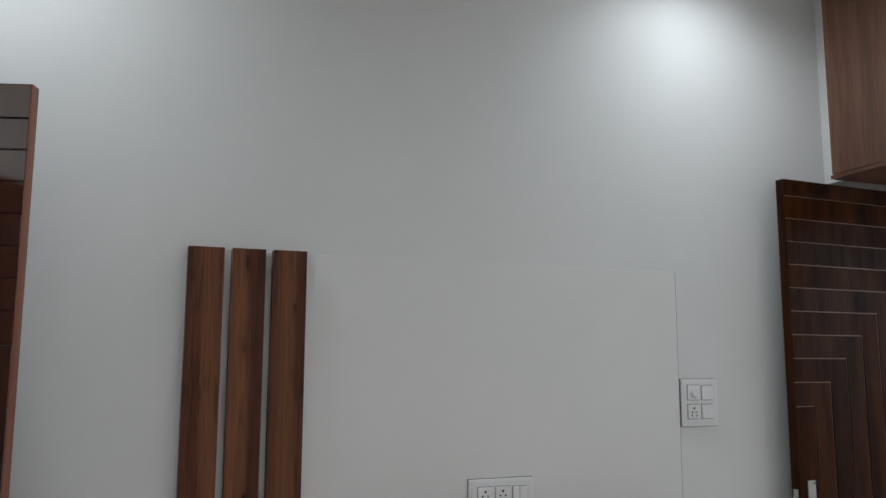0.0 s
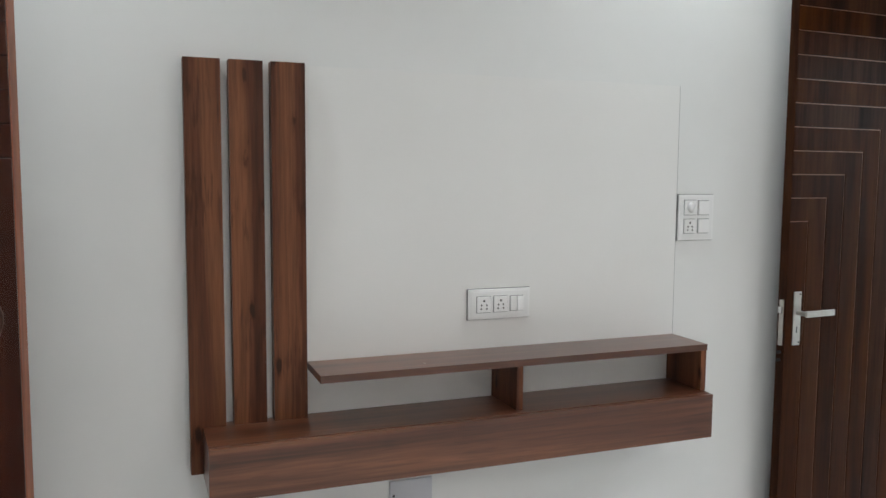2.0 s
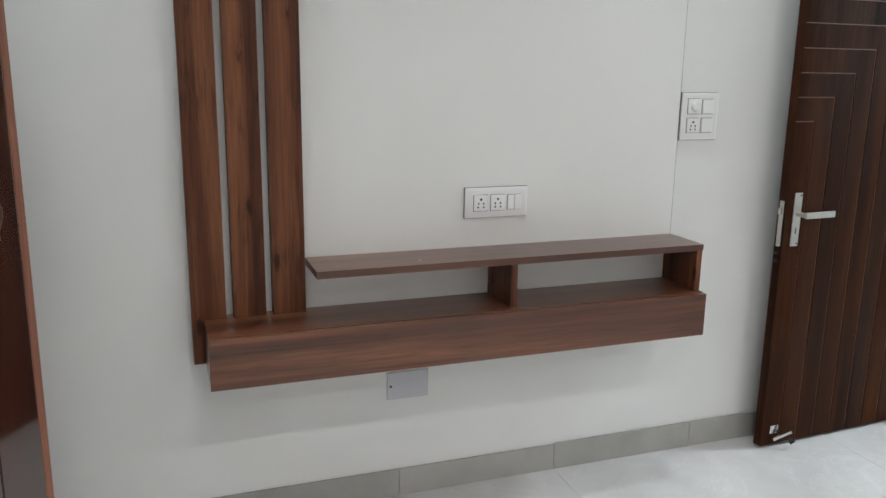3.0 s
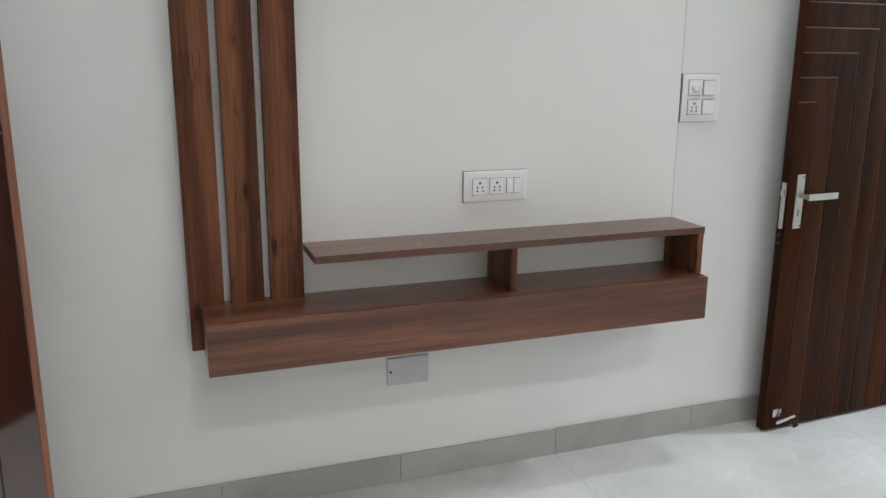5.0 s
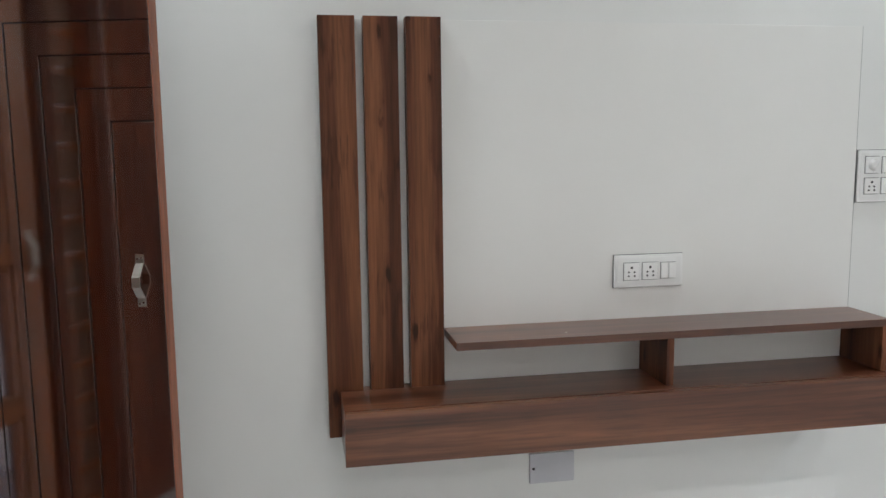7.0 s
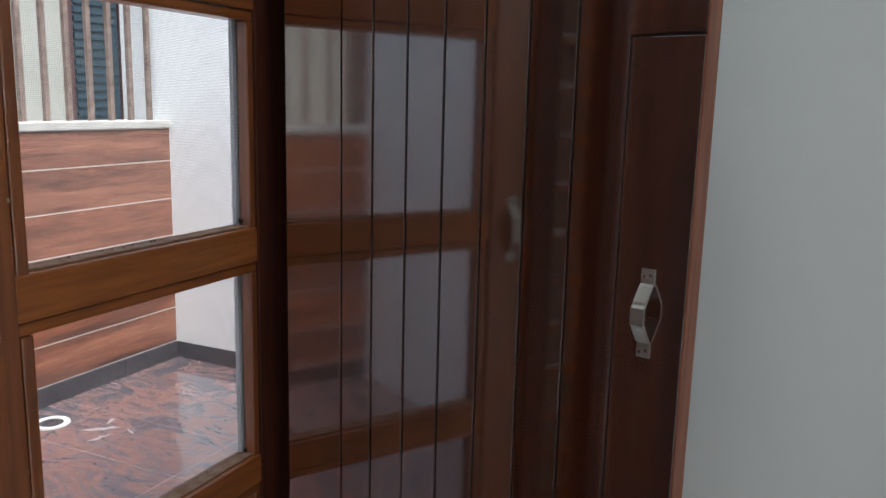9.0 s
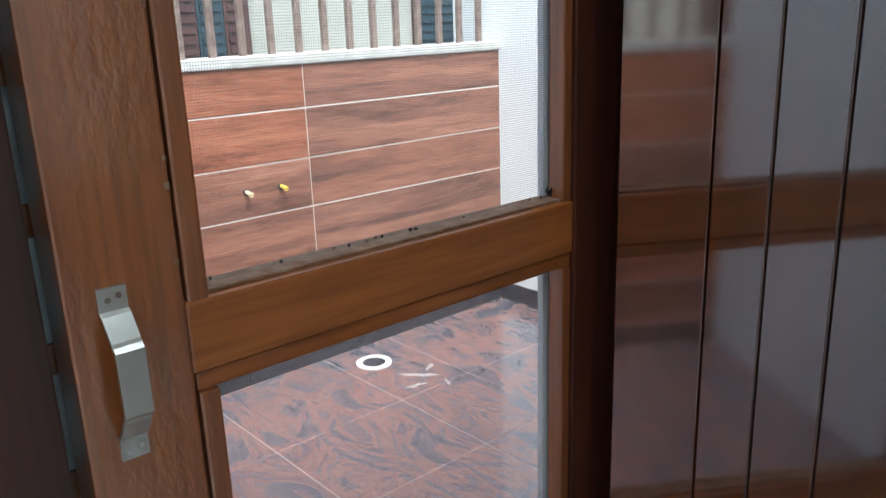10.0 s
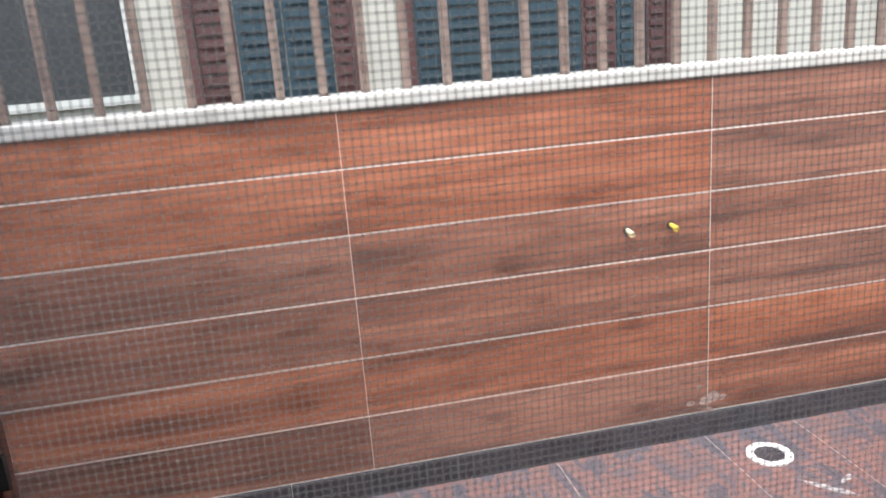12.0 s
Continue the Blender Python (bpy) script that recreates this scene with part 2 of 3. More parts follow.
c = ramp(n, l, vein.outputs["Fac"], [(0.36, (0.105, 0.107, 0.135)), (0.45, (0.15, 0.14, 0.165)), (0.5, (0.29, 0.168, 0.152)), (0.56, (0.21, 0.14, 0.14)), (0.6, (0.155, 0.14, 0.165)), (0.72, (0.11, 0.112, 0.14))]).outputs["Color"]
c2 = ramp(n, l, speck.outputs["Fac"], [(0.35, (0.55, 0.55, 0.55)), (0.62, (1.15, 1.1, 1.1))]).outputs["Color"]
l.new(mixc(n, l, "MULTIPLY", 0.7, c, c2), b.inputs["Base Color"])
M["granite"] = m

# thin fly screen wire, partly see-through
m, n, l, b = material("fly_screen_wire", (0.42, 0.42, 0.4), 0.5)
tr = n.new("ShaderNodeBsdfTransparent")
mx = n.new("ShaderNodeMixShader")
mx.inputs["Fac"].default_value = 0.32
l.new(tr.outputs["BSDF"], mx.inputs[1])
l.new(b.outputs["BSDF"], mx.inputs[2])
l.new(mx.outputs["Shader"], n["Material Output"].inputs["Surface"])
M["wire"] = m

m, n, l, b = material("lamp_diffuser", (0.9, 0.9, 0.9), 0.5)
b.inputs["Emission Color"].default_value = (0.9, 0.97, 1, 1)
b.inputs["Emission Strength"].default_value = 8.0
M["glow"] = m


# ---- building helpers ----
def boxes_bm(*specs, bevel=0.0):
    """One bmesh of boxes (x0, x1, y0, y1, z0, z1)."""
    bm = bmesh.new()
    for x0, x1, y0, y1, z0, z1 in specs:
        mt = Matrix.Translation(((x0 + x1) / 2, (y0 + y1) / 2, (z0 + z1) / 2)) @ Matrix.Diagonal((x1 - x0, y1 - y0, z1 - z0, 1))
        bmesh.ops.create_cube(bm, size=1, matrix=mt)
    if bevel:
        bmesh.ops.bevel(bm, geom=bm.edges[:], offset=bevel, segments=2, affect="EDGES", profile=0.6)
    return bm


def tube_bm(r, depth, m=None, seg=20, r2=None, bevel=0.0):
    bm = bmesh.new()
    bmesh.ops.create_cone(bm, cap_ends=True, segments=seg, radius1=r, radius2=r if r2 is None else r2, depth=depth, matrix=m or Matrix())
    if bevel:
        rim = [e for e in bm.edges if abs(e.calc_face_angle(0)) > 1.0]
        bmesh.ops.bevel(bm, geom=rim, offset=bevel, segments=2, affect="EDGES")
    return bm


def ring_bm(r0, r1, h, seg=28):
    bm = bmesh.new()
    loops = []
    for r, z in ((r0, 0), (r0, h), (r1, h), (r1, 0)):
        loops.append([bm.verts.new((r * math.cos(a), r * math.sin(a), z)) for a in (2 * math.pi * i / seg for i in range(seg))])
    for k in range(4):
        a, b2 = loops[k], loops[(k + 1) % 4]
        for i in range(seg):
            bm.faces.new((a[i], b2[i], b2[(i + 1) % seg], a[(i + 1) % seg]))
    bmesh.ops.recalc_face_normals(bm, faces=bm.faces[:])
    return bm


def sweep_bm(path, width, thick):
    """A flat bar of a width along x, swept along (y, z) points."""
    bm = bmesh.new()
    rows = []
    for i, (y, z) in enumerate(path):
        a, c3 = path[max(i - 1, 0)], path[min(i + 1, len(path) - 1)]
        d = Vector((c3[0] - a[0], c3[1] - a[1])).normalized()
        ny, nz = -d.y * thick / 2, d.x * thick / 2
        rows.append([bm.verts.new(p) for p in ((-width / 2, y + ny, z + nz), (width / 2, y + ny, z + nz), (width / 2, y - ny, z - nz), (-width / 2, y - ny, z - nz))])
    for a, b2 in zip(rows, rows[1:]):
        for i in range(4):
            bm.faces.new((a[i], a[(i + 1) % 4], b2[(i + 1) % 4], b2[i]))
    bm.faces.new(rows[0][::-1])
    bm.faces.new(rows[-1])
    bmesh.ops.recalc_face_normals(bm, faces=bm.faces[:])
    return bm


def part(name, bm, mat, parent=None, label="", m=None):
    me = bpy.data.meshes.new(name)
    bm.to_mesh(me)
    bm.free()
    me.materials.append(M[mat])
    ob = new(name, me)
    if parent is not None:
        ob.parent = parent
    if m is not None:
        ob.matrix_basis = m
    if label:
        ob["label"] = label
    return ob


def thing(name, m, label, category, group="", kind=""):
    ob = new(name)
    ob.empty_display_size = 0.05
    ob.matrix_basis = m
    return tagged(ob, label, category, group, kind)


def structure(name, bm, mat, label, category):
    return tagged(part(name, bm, mat), label, category, kind="structure")


# ---- plan ----
YW = 2.642          # face of the wall with the media unit
XL, XLO = -1.2, -1.4  # wall with the balcony door, inside and outside
XR = 3.02           # wall with the main door
YB = -2.2           # wall behind
ZB = -0.198         # balcony floor
XP = -3.59          # parapet face
YE = 4.87           # white end wall of the balcony

structure("wall_north", boxes_bm((-1.02, XR + 0.2, YW, YW + 0.2, -0.1, CEIL)), "wall", "plain white painted wall behind the media unit", "wall")
structure("wall_west", boxes_bm((XLO, XL, YB - 0.2, 1.62, ZB - 0.1, CEIL), (XLO, XL, 1.62, 2.84, 2.17, CEIL), (XLO, XL, 2.84, YE, ZB - 0.1, CEIL), (XL, -1.02, 2.84, YW + 0.2 + 0.05, 0, CEIL), (-1.22, -1.02, 2.8, 2.84, 0, CEIL)), "wall", "white painted wall with the balcony door opening", "wall")
structure("wall_east", boxes_bm((XR, XR + 0.2, YB - 0.2, 1.6, -0.1, CEIL), (XR, XR + 0.2, 1.6, 2.5, 2.13, CEIL), (XR, XR + 0.2, 2.5, YW, -0.1, CEIL)), "wall", "white painted wall with the main doorway", "wall")
structure("wall_south", boxes_bm((XL, XR, YB - 0.2, YB, -0.1, CEIL)), "wall", "plain white painted wall", "wall")
# unseen walls, added to keep the sky out of the doorway
structure("passage_wall", boxes_bm((4.3, 4.5, 1.2, 2.9, -0.1, 2.6), (XR + 0.2, 4.3, 1.2, 1.4, -0.1, 2.6), (XR + 0.2, 4.3, 2.7, 2.9, -0.1, 2.6), (XR + 0.2, 4.3, 1.4, 2.7, 2.5, 2.6), (XR, 4.3, 1.4, 2.7, -0.1, -0.004)), "wall", "plain white unseen walls added to close off the passage outside", "wall")
structure("ceiling", boxes_bm((XLO, XR + 0.2, YB - 0.2, YW + 0.2, CEIL, CEIL + 0.15)), "ceiling", "plain white painted ceiling", "ceiling")
structure("ground", boxes_bm((-300, 300, -300, 300, -3.6, -3.5)), "asphalt", "grey street ground below the balcony", "ground")

# floor tiles and skirting
floor = structure("floor", boxes_bm((XLO + 0.02, XR, YB, YW, -0.1, -0.0015)), "skirting", "pale grey glossy floor tiles with thin joints", "floor")
skirt = structure("baseboard", boxes_bm((-1.02, 2.3, YW - 0.004, YW - 0.0005, 0, 0.094), (2.3, XR, YW - 0.004, YW - 0.0005, 0, 0.094)), "grout", "grey tile skirting along the white wall", "skirting")
x0 = 0.737 - 0.592 * 3
while x0 < XR - 0.05:
    a, b2 = max(x0, -1.0) + 0.001, min(x0 + 0.592, XR) - 0.001
    if b2 > a:
        part("skirting_tile", boxes_bm((a, b2, YW - 0.011, YW - 0.004, 0.0, 0.099 if x0 < 1.2 else 0.103), bevel=0.001), "skirting", skirt)
    x0 += 0.592

# ---- ceiling downlights ----
def downlight(x, y):
    d = thing("ceiling_downlight", pose(x, y, CEIL), "round white recessed ceiling downlight, switched on", "ceiling light", "ceiling downlights")
    r = part("rim", ring_bm(0.06, 0.085, 0.012), "plastic", d, m=pose(0, 0, -0.012))
    part("diffuser", tube_bm(0.06, 0.004), "glow", d, m=pose(0, 0, -0.004))
    return d


d0 = downlight(*LAMPS[0])
# rows y=0.2 and y=-1.6 get added fixtures to match the fill spots
for x, y in LAMPS[1:]:
    copy_thing(d0, pose(x, y, CEIL))
# unseen fixture added above the passage's daylight spot
copy_thing(d0, pose(3.75, 2.05, 2.5))


# ---- media unit on the north wall ----
unit = thing("media_wall_unit", pose(0, 0, 0), "wall-mounted walnut and white media unit with floating shelf", "tv unit")
part("back_panel", boxes_bm((0.09, 1.762, 2.632, YW, 0.60, 1.748), bevel=0.001), "board", unit, "flat white laminate back panel")
# dark strip in place of the shadow line beside the panel
part("panel_edge", boxes_bm((1.762, 1.7645, 2.634, YW, 0.86, 1.748)), "rim", unit, "thin dark strip painting the shadow line at the panel edge")
for a, b2 in ((0.086, 0.186), (0.2085, 0.3035), (0.3255, 0.4235)):
    part("upright_strip", boxes_bm((a, b2, 2.589, 2.632, 0.567, 1.75), bevel=0.0015), "walnut_v", unit, "upright walnut strip")
shelf = part("floating_shelf", boxes_bm((0.431, 1.764, 2.44, 2.632, 0.842, 0.864), bevel=0.001), "walnut_h", unit, "long walnut shelf")
part("divider", boxes_bm((1.046, 1.068, 2.443, 2.632, 0.7025, 0.8415), bevel=0.001), "walnut_v", unit)
part("end_panel", boxes_bm((1.741, 1.762, 2.442, 2.632, 0.7025, 0.8415), bevel=0.001), "walnut_v", unit)
body = part("drawer_box", boxes_bm((0.121, 1.759, 2.417, 2.632, 0.555, 0.702), bevel=0.001), "walnut_h", unit, "long closed walnut box")
part("front_panel", boxes_bm((0.12, 1.76, 2.398, 2.416, 0.553, 0.7), bevel=0.0012), "walnut_h", body)
part("paint_speck", boxes_bm((0.757, 0.762, 2.49, 2.494, 0.864, 0.8655), bevel=0.0005), "plastic", shelf, "white speck of paint")


# ---- switch plates ----
def pins(parent, x, z, y, s):
    for dx, dz, r in ((0, 0.008, 0.0026), (-0.006, -0.001, 0.002), (0.006, -0.001, 0.002), (-0.0065, -0.009, 0.002), (0.0065, -0.009, 0.002)):
        part("pin_hole", tube_bm(r * s, 0.001, pose(0, 0, 0, 90), 12), "black", parent, m=pose(x + dx * s, y, z + dz * s))


def plate(name, x0, x1, z0, z1, yf, label, category):
    p = thing(name, pose((x0 + x1) / 2, yf, (z0 + z1) / 2), label, category)
    w, h = (x1 - x0) / 2, (z1 - z0) / 2
    # slightly larger grey slab painting the shadow round the plate
    part("back_box", boxes_bm((-w - 0.0015, w + 0.0015, -0.0035, 0, -h - 0.0015, h + 0.0015)), "rim", p)
    part("cover_plate", boxes_bm((-w, w, -0.011, -0.0035, -h, h), bevel=0.003), "plastic", p)
    part("inner_frame", boxes_bm((-w + 0.008, w - 0.008, -0.013, -0.011, -h + 0.008, h - 0.008), bevel=0.0008), "plastic2", p)
    return p


sk = plate("power_socket_plate", 0.955, 1.177, 0.961, 1.061, 2.632, "white plastic plate with two sockets and a switch", "power socket")
for x in (-0.058, 0.002):
    part("module_gap", boxes_bm((x - 0.0257, x + 0.0257, -0.0138, -0.013, -0.0277, 0.0277)), "rim", sk)
    s = part("socket", boxes_bm((x - 0.024, x + 0.024, -0.018, -0.013, -0.026, 0.026), bevel=0.0015), "plastic", sk)
    pins(s, x, 0, -0.0183, 1.5)
part("module_gap", boxes_bm((0.0363, 0.0857, -0.0138, -0.013, -0.0257, 0.0257)), "rim", sk)
for x0 in (0.038, 0.0615):
    part("rocker", boxes_bm((x0, x0 + 0.0225, -0.018 if x0 < 0.05 else -0.021, -0.013, -0.024, 0.024), bevel=0.0015), "plastic", sk)

sw = plate("switch_plate", 1.771, 1.925, 1.202, 1.367, YW, "white plastic plate with fan regulator, socket and switches", "light switch")
for x0, z0, z1 in ((-0.0557, 0.0083, 0.0637), (-0.0557, -0.0577, -0.0043), (0.0043, 0.0083, 0.0617), (0.0043, -0.0577, -0.0043)):
    part("module_gap", boxes_bm((x0, x0 + 0.0514 if x0 < 0 else 0.0537, -0.0138, -0.013, z0, z1)), "rim", sw)
reg = part("fan_regulator", boxes_bm((-0.054, -0.006, -0.018, -0.013, 0.01, 0.062), bevel=0.0015), "plastic", sw)
kn = tube_bm(0.019, 0.016, pose(0, 0, 0, 90), 24, 0.016, 0.002)
part("knob", kn, "plastic", reg, m=pose(-0.028, -0.026, 0.036))
part("pointer", boxes_bm((-0.0025, 0.0025, -0.038, -0.033, -0.014, 0.014), bevel=0.001), "plastic2", reg, m=pose(-0.028, 0, 0.036, 0, 35, 0))
s = part("socket", boxes_bm((-0.054, -0.006, -0.018, -0.013, -0.056, -0.006), bevel=0.0015), "plastic", sw)
pins(s, -0.03, -0.031, -0.0183, 1.5)
for z in (0.01, -0.056):
    part("rocker", boxes_bm((0.006, 0.052, -0.019, -0.013, z, z + 0.05), bevel=0.002), "plastic", sw)

cv = thing("cable_box_cover", pose(0.767, YW, 0.402), "grey blank junction box cover on the wall", "junction box")
part("cover_plate", boxes_bm((-0.072, 0.072, -0.008, 0, -0.048, 0.048), bevel=0.003), "cover", cv)
part("screw", tube_bm(0.004, 0.002, pose(0, 0, 0, 90), 12), "black", cv, m=pose(-0.06, -0.009, 0.0))


# ---- grooved doors ----
def grooved_leaf(name, m, width, height, pitch, rise, first, top, mirror, mat, edge, label):
    """A leaf whose free edge is at local x=0 and whose front faces local -y; nested boards turn from the free edge downwards."""
    d = thing(name, m, label, "door")
    g, t, lift = (0.0035, 0.037, 0.0045) if mirror else (0.003, 0.037, 0.0022)

    def add(nm, bm, mt, text=""):
        if mirror:
            bmesh.ops.scale(bm, vec=(-1, 1, 1), verts=bm.verts[:])
            bmesh.ops.reverse_faces(bm, faces=bm.faces[:])
        part(nm, bm, mt, d, text)

    add("leaf_core", boxes_bm((0.0, width, 0.006, t, 0, height), bevel=0.001), mat)
    add("edge_band", boxes_bm((-0.003, 0.0, 0.0, t, 0, height), bevel=0.0008), edge, "reddish lacquered edge of the door")
    # bed colour paints shade in the balcony door's grooves, highlights in the main door's
    add("groove_bed", boxes_bm((0.001, width - 0.001, lift, 0.006, 0.001, height - 0.001)), "groove" if mirror else "groove_highlight")
    xs = [0.0] + [first + pitch * i for i in range(20) if first + pitch * i < width - 0.03]
    zs = [top + rise * i for i in range(20) if top + rise * i < height - 0.02]
    n_l = min(len(xs) - 1, len(zs))
    add("board", boxes_bm((0, xs[1] - g, 0, 0.0045, 0, zs[0] - g), bevel=0.0012), mat)
    for i in range(1, n_l):
        x0, x1, z0, z1 = xs[i], xs[i + 1] - g, zs[i - 1], zs[i] - g
        bm = bmesh.new()
        pts = [(0, z0), (x0, z0), (x0, 0), (x1, 0), (x1, z1), (0, z1)]
        f = bm.faces.new([bm.verts.new((px, 0.0045, pz)) for px, pz in pts])
        ex = bmesh.ops.extrude_face_region(bm, geom=[f])
        bmesh.ops.translate(bm, verts=[v for v in ex["geom"] if isinstance(v, bmesh.types.BMVert)], vec=(0, -0.0045, 0))
        bmesh.ops.recalc_face_normals(bm, faces=bm.faces[:])
        front = [e for e in bm.edges if all(v.co.y < 0.001 for v in e.verts)]
        bmesh.ops.bevel(bm, geom=front, offset=0.0015, segments=2, affect="EDGES")
        add("board", bm, mat)
    x0, z0 = xs[n_l], zs[n_l - 1]
    add("board", boxes_bm((x0, width, 0, 0.0045, 0, z0 - g), bevel=0.0012), mat)
    rest = [z for z in zs[n_l - 1:]] + [height + g]
    for z0, z1 in zip(rest, rest[1:]):
        add("board", boxes_bm((0, width, 0, 0.0045, z0, z1 - g), bevel=0.0012), mat)
    return d


# main door folded back against the north wall
dm = pose(2.177, 2.519, 0.012, 0, 0, 2.9)
main = grooved_leaf("main_door", dm, 0.83, 2.09, 0.089, 0.0855, 0.09, 1.26, False, "main_door", "main_door", "dark polished wooden door with nested grooves, standing open")
lk = part("lock_plate", boxes_bm((0.033, 0.07, -0.004, 0, 0.80, 1.0), bevel=0.0015), "nickel", main, "satin nickel lever lock plate")
part("lever_neck", tube_bm(0.009, 0.045, pose(0.053, -0.026, 0.922, 90), 16), "nickel", lk)
part("lever", boxes_bm((0.043, 0.185, -0.056, -0.046, 0.911, 0.934), bevel=0.003), "nickel", lk)
part("keyhole", boxes_bm((0.049, 0.054, -0.0046, -0.004, 0.846, 0.87), bevel=0.0), "black", lk)
for z in (0.81, 0.99):
    part("screw", tube_bm(0.0035, 0.002, pose(0.063, -0.0045, z, 90), 10), "black", lk)
fp = part("mortise_face", boxes_bm((-0.0055, -0.003, 0.008, 0.028, 0.8, 0.97), bevel=0.0005), "nickel", main)
part("latch_bolt", boxes_bm((-0.014, -0.0055, 0.011, 0.025, 0.92, 0.945), bevel=0.002), "chrome", fp)
for z in (0.775, 0.745):
    part("dead_bolt", tube_bm(0.006, 0.014, pose(-0.009, 0.018, z, 0, 90), 12), "black", main)
st = part("door_stopper", boxes_bm((0.035, 0.075, -0.005, 0, 0.048, 0.082), bevel=0.001), "chrome", main, "small chrome spring door stopper")
part("spring_arm", tube_bm(0.007, 0.075, pose(0.078, -0.028, 0.045, 0, 60, -30), 14), "chrome", st)
part("rubber_tip", tube_bm(0.012, 0.02, pose(0.108, -0.046, 0.026, 0, 60, -30), 14, 0.01), "black", st)
fr = structure("door_frame", boxes_bm((XR - 0.01, XR + 0.21, 2.44, 2.5, 0, 2.13), (XR - 0.01, XR + 0.21, 1.6, 1.66, 0, 2.13), (XR - 0.01, XR + 0.21, 1.66, 2.44, 2.09, 2.13), bevel=0.002), "main_door", "dark wooden frame of the main doorway", "door frame")

# overhead loft cabinet above the main door
loft = thing("loft_cabinet", pose(0, 0, 0), "brown laminate overhead loft cabinet above the door", "cabinet")
part("body", boxes_bm((2.47, XR, 1.0, 2.556, 2.13, CEIL), bevel=0.001), "loft", loft)
for a, b2 in ((1.004, 1.775), (1.781, 2.552)):
    part("door", boxes_bm((2.45, 2.469, a, b2, 2.148, CEIL - 0.01), bevel=0.0015), "loft", loft)
part("bottom_lip", boxes_bm((2.446, 2.47, 1.0, 2.556, 2.13, 2.144), bevel=0.001), "loft", loft)
structure("filler_strip", boxes_bm((2.505, 2.53, 2.557, YW, 2.13, CEIL)), "board", "narrow white filler strip beside the loft cabinet", "trim")


# ---- pull handle: a bowed flat strap on a local -y face ----
def pull_handle(parent, m, length, width):
    h = length / 2
    prof = [(-0.001, -h), (-0.001, -h + 0.022), (-0.006, -h + 0.026), (-0.021, -h + 0.046), (-0.023, -h + 0.05), (-0.027, -h + 0.053), (-0.027, h - 0.053), (-0.023, h - 0.05), (-0.021, h - 0.046), (-0.006, h - 0.026), (-0.001, h - 0.022), (-0.001, h)]
    hd = part("pull_handle", sweep_bm(prof, width, 0.004), "nickel", parent, "bowed satin nickel pull handle", m)
    for x, z in ((-0.005, -h + 0.008), (0.005, -h + 0.011), (-0.005, h - 0.011), (0.005, h - 0.008)):
        part("screw", tube_bm(0.003, 0.002, pose(x, -0.0035, z, 90), 10), "chrome", hd)
    return hd


# balcony wooden door, folded towards the north wall; its free edge is in the room

bd = grooved_leaf("balcony_door", pose(-0.311, 2.374, 0.012, 0, 0, -16.3), 0.875, 2.09, 0.0855, 0.0785, 0.110, 1.455, True, "door", "door_edge", "glossy dark wooden balcony door with nested grooves, open")
pull_handle(bd, pose(-0.057, 0, 1.067), 0.13, 0.02)

# fly screen door in the balcony opening
XS0, XS1 = -1.276, -1.222
scr = thing("screen_door", pose(0, 0, 0), "varnished wooden fly screen door with wire mesh, closed", "door")
part("stile", boxes_bm((XS0, XS1, 1.938, 2.045, 0.015, 2.1), bevel=0.003), "teak_v", scr)
# darker wood than the other stile, painting the shade on the hinge side
part("stile", boxes_bm((XS0, XS1, 2.619, 2.715, 0.015, 2.1), bevel=0.003), "shutter_shade_wood", scr, "hinge stile coloured dark for the shade behind the balcony door")
RAILS = [(0.015, 0.085), (0.50, 0.588), (1.003, 1.099), (1.52, 1.616), (2.03, 2.1)]
for z0, z1 in RAILS:
    part("rail", boxes_bm((XS0, XS1 - 0.003, 2.0455, 2.6185, z0 + 0.0215, z1), bevel=0.004), "teak", scr)
    part("rail_bead", boxes_bm((XS0 + 0.002, XS1 - 0.008, 2.0495, 2.6185, z0, z0 + 0.02), bevel=0.004), "teak", scr)
